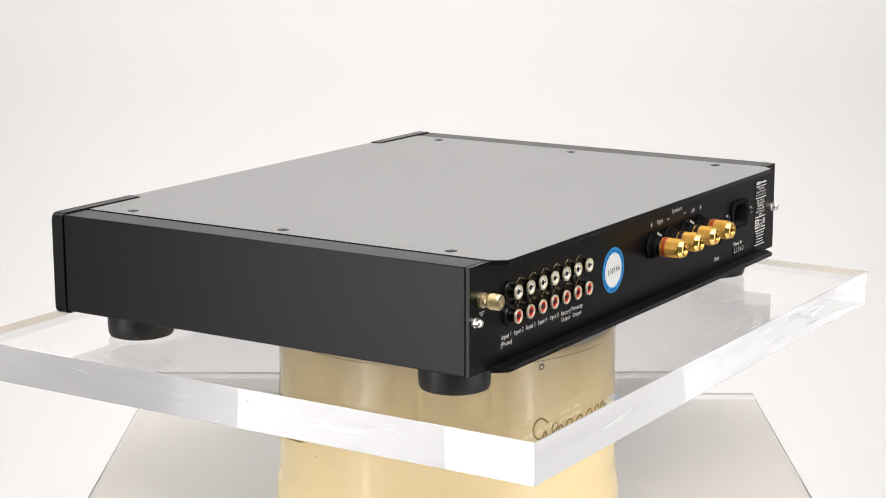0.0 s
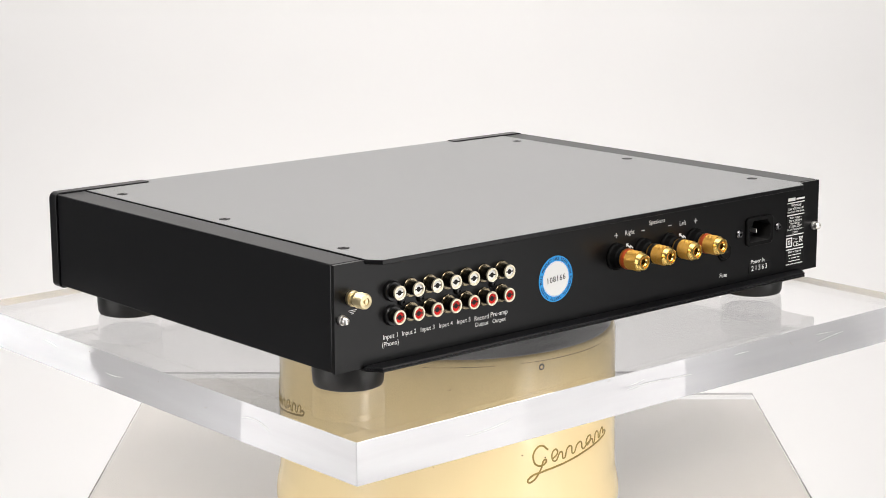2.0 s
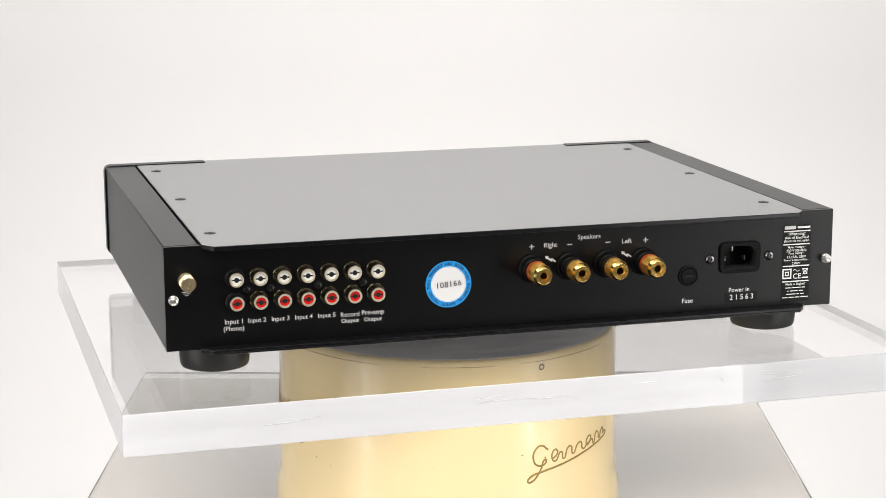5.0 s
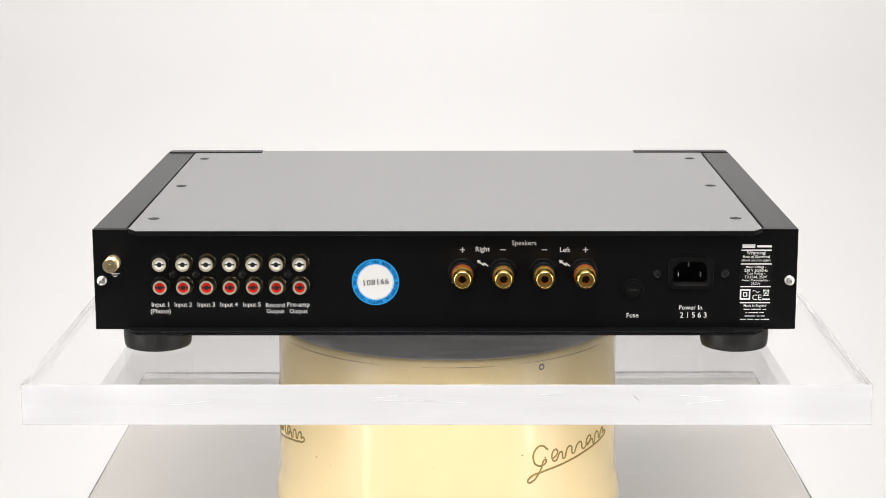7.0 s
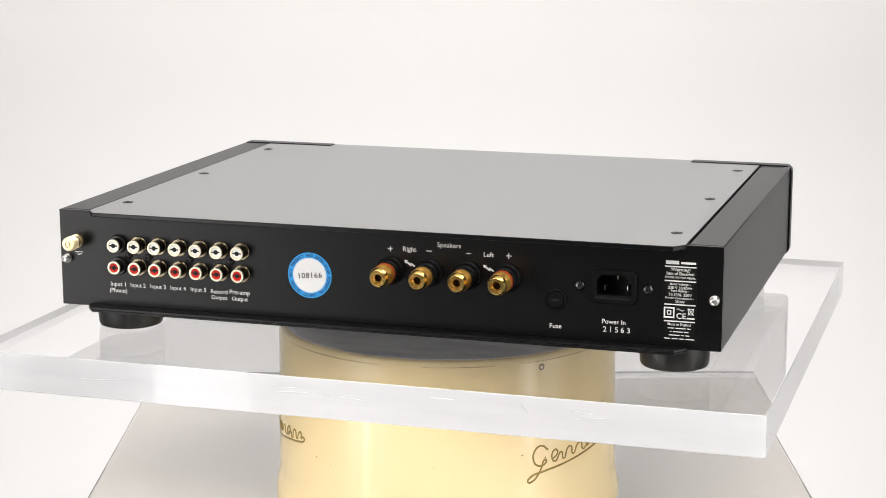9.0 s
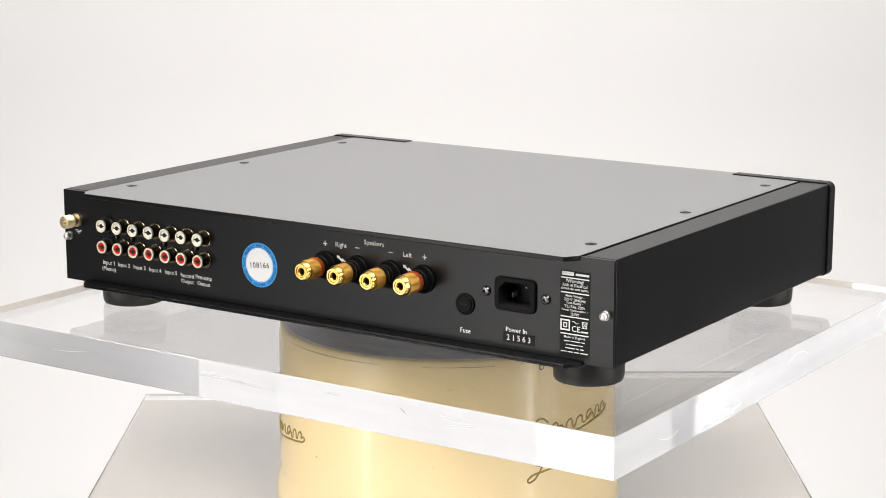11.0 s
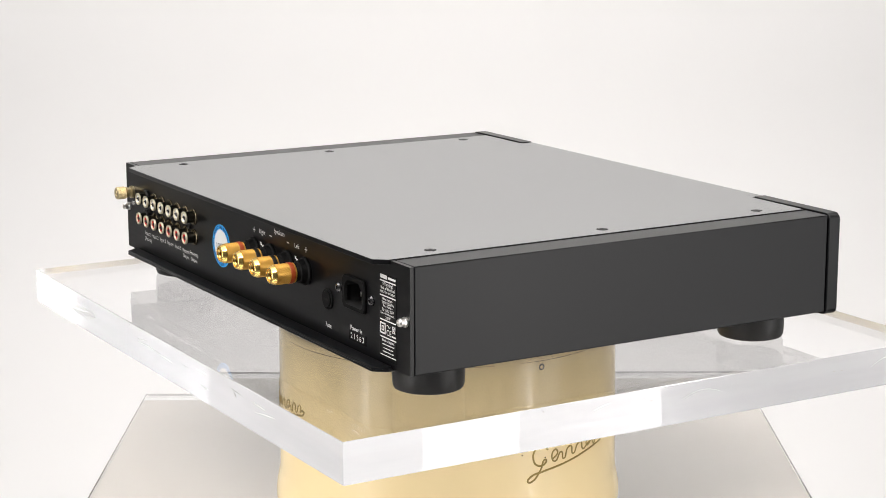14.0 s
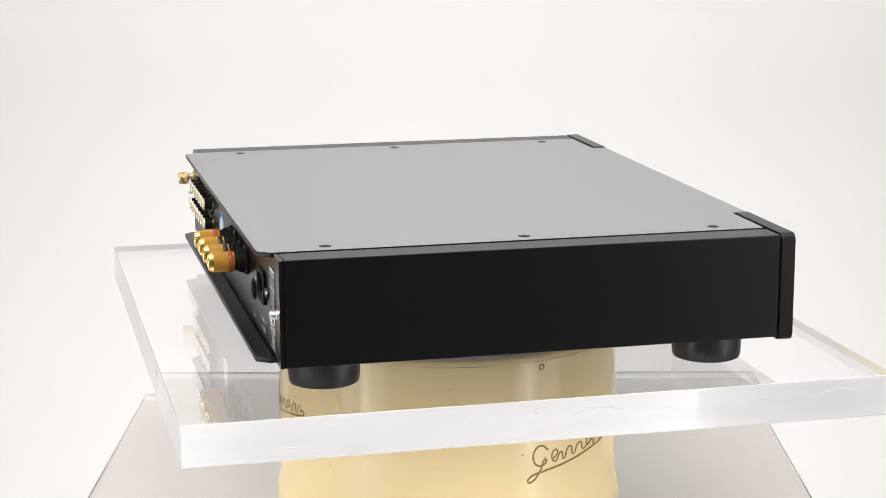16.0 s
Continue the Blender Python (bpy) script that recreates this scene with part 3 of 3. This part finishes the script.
def inlet(amp):
    x0, x1, z0, z1 = 0.1354, 0.1633, 0.0430, 0.0630
    outer = rounded(x0, x1, z0, z1, 0.0035)
    ring = rounded(x0 + 0.0030, x1 - 0.0030, z0 + 0.0026, z1 - 0.0026, 0.0020)
    # the two upper corners of the opening are cut off
    inner = []
    for i, (x, z) in enumerate(ring):
        if i <= 11:
            cx = x1 - 0.0030 if i <= 5 else x0 + 0.0030
            s = -1 if i <= 5 else 1
            t = (i if i <= 5 else 11 - i) / 5
            inner.append((cx + s * 0.0042 * t, z1 - 0.0026 - 0.0042 * (1 - t)))
        else:
            inner.append((x, z))
    bm = bmesh.new()
    layers = [(outer, 0.0), (outer, 0.0014), ([(0.96 * (x - 0.14935) + 0.14935, 0.96 * (z - 0.053) + 0.053) for x, z in outer], 0.0019), (inner, 0.0019), (inner, -0.0135)]
    rings = [[bm.verts.new((x, REAR - h, z)) for x, z in line] for line, h in layers]
    for a, b in zip(rings, rings[1:]):
        for i in range(len(a)):
            j = (i + 1) % len(a)
            bm.faces.new((a[i], a[j], b[j], b[i]))
    bm.faces.new(rings[-1])
    plug = part("mains_inlet", bm, FLANGE, amp, "black three-pin mains inlet")
    # Inner faces take the black too, for the shade deep in the recess
    plug.data.materials.append(GAP)
    for p in plug.data.polygons:
        p.material_index = int(max(plug.data.vertices[v].co.y for v in p.vertices) > REAR + 0.01)
    for x, z, tip in ((0.1424, 0.0506, 0.0070), (0.1563, 0.0506, 0.0070), (0.14935, 0.0562, 0.0112)):
        part("pin", box(x - 0.00045, x + 0.00045, REAR + tip, REAR + 0.0134, z - 0.0016, z + 0.0016, 0.0003), STEEL, plug, "flat steel pin")
    screw = to_mesh("inlet_screw", lathe([(0.0030, 0.0), (0.0030, 0.0008), (0.0022, 0.0018), (0.0010, 0.0020), (0.0009, 0.0010), (0.0, 0.0010)], 24), BLACK_STEEL)
    for x in (0.1289, 0.1698):
        part("inlet_screw", screw, PLASTIC, amp, "black pan-head screw", pose(x, REAR, 0.0529))
    fuse = part("fuse_holder", lathe([(0.0066, 0.0), (0.0066, 0.0008), (0.0062, 0.0012), (0.0054, 0.0012), (0.0053, 0.0004), (0.0, 0.0004)], 40), FLANGE, amp,
                "round black fuse holder with a slot", pose(0.1142, REAR, 0.0430))
    part("cap", lathe([(0.0050, 0.0003), (0.0050, 0.0015), (0.0047, 0.0018), (0.0, 0.0018)], 36), FLANGE, fuse)
    # Slot's shade: a black bar standing just proud of the cap
    part("slot", box(-0.0026, 0.0026, -0.00195, -0.0015, -0.0006, 0.0006), GAP, fuse)


def printing(amp, rear):
    def say(text, x, z, width, mat=PRINT, y=REAR, name="lettering", lean=0.0):
        part(name, letters(text, width), mat, rear, "", pose(x, y, z, 0, lean, 0))

    for k in range(5):
        say("Input %d" % (k + 1), -0.1757 + k * 0.01408, 0.0332, 0.0107)
    say("(Phono)", -0.1757, 0.0290, 0.0124)
    say("Record", -0.1051, 0.0332, 0.0115)
    say("Output", -0.1051, 0.0290, 0.0109)
    say("Pre-amp", -0.0909, 0.0332, 0.0139)
    say("Output", -0.0909, 0.0290, 0.0109)
    say("Speakers", 0.0474, 0.0717, 0.0150)
    say("Right", 0.0222, 0.0678, 0.0086)
    say("Left", 0.0724, 0.0679, 0.0063)
    for x, sign in ((0.0098, "+"), (0.0346, "-"), (0.0598, "-"), (0.0849, "+")):
        bars = [box(-0.0017, 0.0017, -0.00012, 0.0, -0.00027, 0.00027)]
        if sign == "+":
            bars.append(box(-0.00027, 0.00027, -0.00016, 0.0, -0.0017, 0.0017))
        part("sign", merge(bars), PRINT, rear, "", pose(x, REAR, 0.0678))
    say("Fuse", 0.1142, 0.0268, 0.0073)
    say("Power In", 0.1497, 0.0317, 0.0142)

    # flash arrows over the terminals
    flash = [(-3.5, 2.2), (-1.0, 1.9), (-1.6, 1.3), (0.3, -0.1), (0.5, 0.6), (0.9, 0.8), (3.5, -1.3), (3.0, -2.0), (1.3, -0.6), (1.0, -1.4), (0.6, -1.6), (-2.2, 0.6), (-2.9, 0.0)]
    for x in (0.0222, 0.0723):
        part("flash_arrow", slab([(a * 0.001, b * 0.001) for a, b in flash], -0.00012, 0, "y"), PRINT, rear, "", pose(x, REAR, 0.0592))
    # earth sign under the ground terminal
    for k, w in enumerate((0.0030, 0.0020, 0.0010)):
        part("earth_sign", box(-w, w, -0.00012, 0, -0.0002, 0.0002), PRINT, rear, "", pose(-0.2030, REAR, 0.0532 - 0.0010 * k))

    # serial strip
    strip = part("serial_strip", box(-0.0108, 0.0108, -0.0002, 0, -0.0031, 0.0031), LABEL, amp, "black serial number strip", pose(0.1513, REAR, 0.0270))
    for k, c in enumerate("21563"):
        part("numeral", letters(c, height=0.0034), PRINT, strip, "", pose(-0.0070 + k * 0.0036, -0.0002, 0))

    # rating plate
    plate = part("rating_plate", box(-0.0098, 0.0098, -0.0002, 0, -0.0252, 0.0252), LABEL, amp, "black rating plate with white print", pose(0.1890, REAR, 0.0466))

    def row(py):
        return 0.0717 - (py - 431) * 0.000354 - 0.0466

    def line(text, py, width):
        part("lettering", letters(text, width), PRINT, plate, "", pose(0, -0.0002, row(py)))

    def bar(x, py, w, h):
        part("bar", box(-w / 2, w / 2, -0.00014, 0, -h / 2, h / 2), PRINT, plate, "", pose(x, -0.0002, row(py)))

    bar(-0.0048, 435.7, 0.0078, 0.0022)
    bar(0.0047, 436.0, 0.0088, 0.0013)
    for py in (442.7, 467, 507, 535.5):
        bar(0, py, 0.0186, 0.0007)
    line("!Warning!", 448.2, 0.0116)
    line("Risk of Electrical", 454.3, 0.0162)
    line("shock do not open.", 460.9, 0.0180)
    line("Mains Voltage -", 472.7, 0.0122)
    line("230 V 50/60Hz", 478.3, 0.0142)
    line("Fuse Rating -", 484, 0.0108)
    line("T3.15AL 250V", 490, 0.0138)
    line("Power Consumption -", 496.2, 0.0170)
    line("250W", 502, 0.0058)
    line("Made in England", 541.2, 0.0138)
    for py, words in ((547.3, (30, 52, 18)), (553.3, (8, 48, 22)), (559.2, (54, 14, 20)), (565.2, (32, 30, 24, 44))):
        full = sum(words) + 7 * (len(words) - 1)
        at = -full / 2
        for w in words:
            bar((at + w / 2) * 0.00012, py, w * 0.00012, 0.00055)
            at += w + 7
    # double-insulation squares, wave, bin and conformity signs
    frame_of = [box(-0.0032, 0.0032, -0.00014, 0, a, b) for a, b in ((0.0024, 0.0033), (-0.0033, -0.0024))]
    frame_of += [box(a, b, -0.00014, 0, -0.0024, 0.0024) for a, b in ((-0.0032, -0.0023), (0.0023, 0.0032))]
    frame_of += [box(-0.0013, 0.0013, -0.00014, 0, a, b) for a, b in ((0.0008, 0.0014), (-0.0014, -0.0008))]
    frame_of += [box(a, b, -0.00014, 0, -0.0008, 0.0008) for a, b in ((-0.0013, -0.0007), (0.0007, 0.0013))]
    part("insulation_sign", merge(frame_of), PRINT, plate, "", pose(-0.0062, -0.0002, row(521)))
    part("conformity_sign", letters("CE", 0.0056), PRINT, plate, "", pose(0.0010, -0.0002, row(526)))
    wave = [(0.001 * (-2.2 + 0.2 * i), 0.0006 * math.sin(i * 0.29)) for i in range(23)]
    part("wave_sign", slab(wave + [(x, z - 0.0004) for x, z in reversed(wave)], -0.00014, 0, "y"), PRINT, plate, "", pose(0.0004, -0.0002, row(515)))
    cross = [moved(box(-0.0026, 0.0026, -0.00014, 0, -0.00018, 0.00018), pose(0, 0, 0, 0, a, 0)) for a in (50, -50)]
    cross += [box(-0.0019, 0.0019, -0.00010, 0, 0.0015, 0.0019), box(-0.0010, 0.0010, -0.00010, 0, -0.0019, -0.0015)]
    cross += [moved(box(-0.0002, 0.0002, -0.00010, 0, -0.0017, 0.0017), pose(s * 0.00135, 0, 0, 0, s * 12, 0)) for s in (-1, 1)]
    part("bin_sign", merge(cross), PRINT, plate, "", pose(0.0066, -0.0002, row(518)))
    bar(0.0066, 529.5, 0.0046, 0.0009)

    # round safety test sticker
    sticker = part("test_sticker", lathe([(0.0, 0.0), (0.0145, 0.0), (0.0145, 0.00012), (0.0, 0.00012)], 64), BLUE, amp, "round blue and white safety test sticker", pose(-0.0434, REAR, 0.0477))
    part("centre", lathe([(0.0, 0.0001), (0.0106, 0.0001), (0.0106, 0.0002), (0.0, 0.0002)], 56), PAPER, sticker)
    part("rim_line", lathe([(0.01075, 0.0001), (0.0111, 0.0001), (0.0111, 0.00018), (0.01075, 0.00018)], 56), PAPER, sticker)
    for k, c in enumerate("108166"):
        part("numeral", letters(c, height=0.0036), INK, sticker, "", pose(-0.0070 + k * 0.0028, -0.0002, -0.0006 + k * 0.00024, 0, -5, 0))
    words = "THIS PRODUCT HAS BEEN HIGH POTENTIAL SAFETY TESTED "
    ring = []
    for k, c in enumerate(words):
        if c != " ":
            a = 188 - 360 * k / len(words)
            ring.append(moved(letters(c, height=0.0019, bold=0.03), pose(0.0127 * math.cos(radians(a)), 0, 0.0127 * math.sin(radians(a)), 0, 90 - a, 0)))
    part("ring_lettering", merge(ring), NAVY, sticker, "dark blue capitals round the rim", pose(0, -0.0001, 0))


studio()
platter = stand()
clear_shelf = shelf()
amplifier_unit = amplifier()


# ---- what moves: shelf, platter and amplifier turn together on the pedestal ----
TURN = [(0.0, 57.70), (0.5, 53.61), (1.0, 49.47), (1.5, 45.53), (2.0, 41.19), (2.5, 37.14), (3.0, 32.76), (3.5, 28.82), (4.0, 24.45),
        (4.8, 17.85), (5.6, 11.2), (6.5, 3.79), (7.0, -0.36), (7.5, -4.41), (8.0, -8.80), (8.5, -12.73), (9.0, -17.20), (9.5, -21.36), (10.0, -25.70),
        (10.8, -32.35), (11.6, -39.05), (12.5, -46.57), (13.0, -51.06), (13.5, -55.20), (14.0, -59.50), (14.5, -63.55), (15.0, -67.85), (15.5, -71.85), (16.0, -76.14)]


def motions():
    for ob in (amplifier_unit, clear_shelf, platter):
        x, y, z = ob.matrix_world.translation
        walk(ob, [(t, pose(x, y, z, 0, 0, a)) for t, a in TURN])


motions()
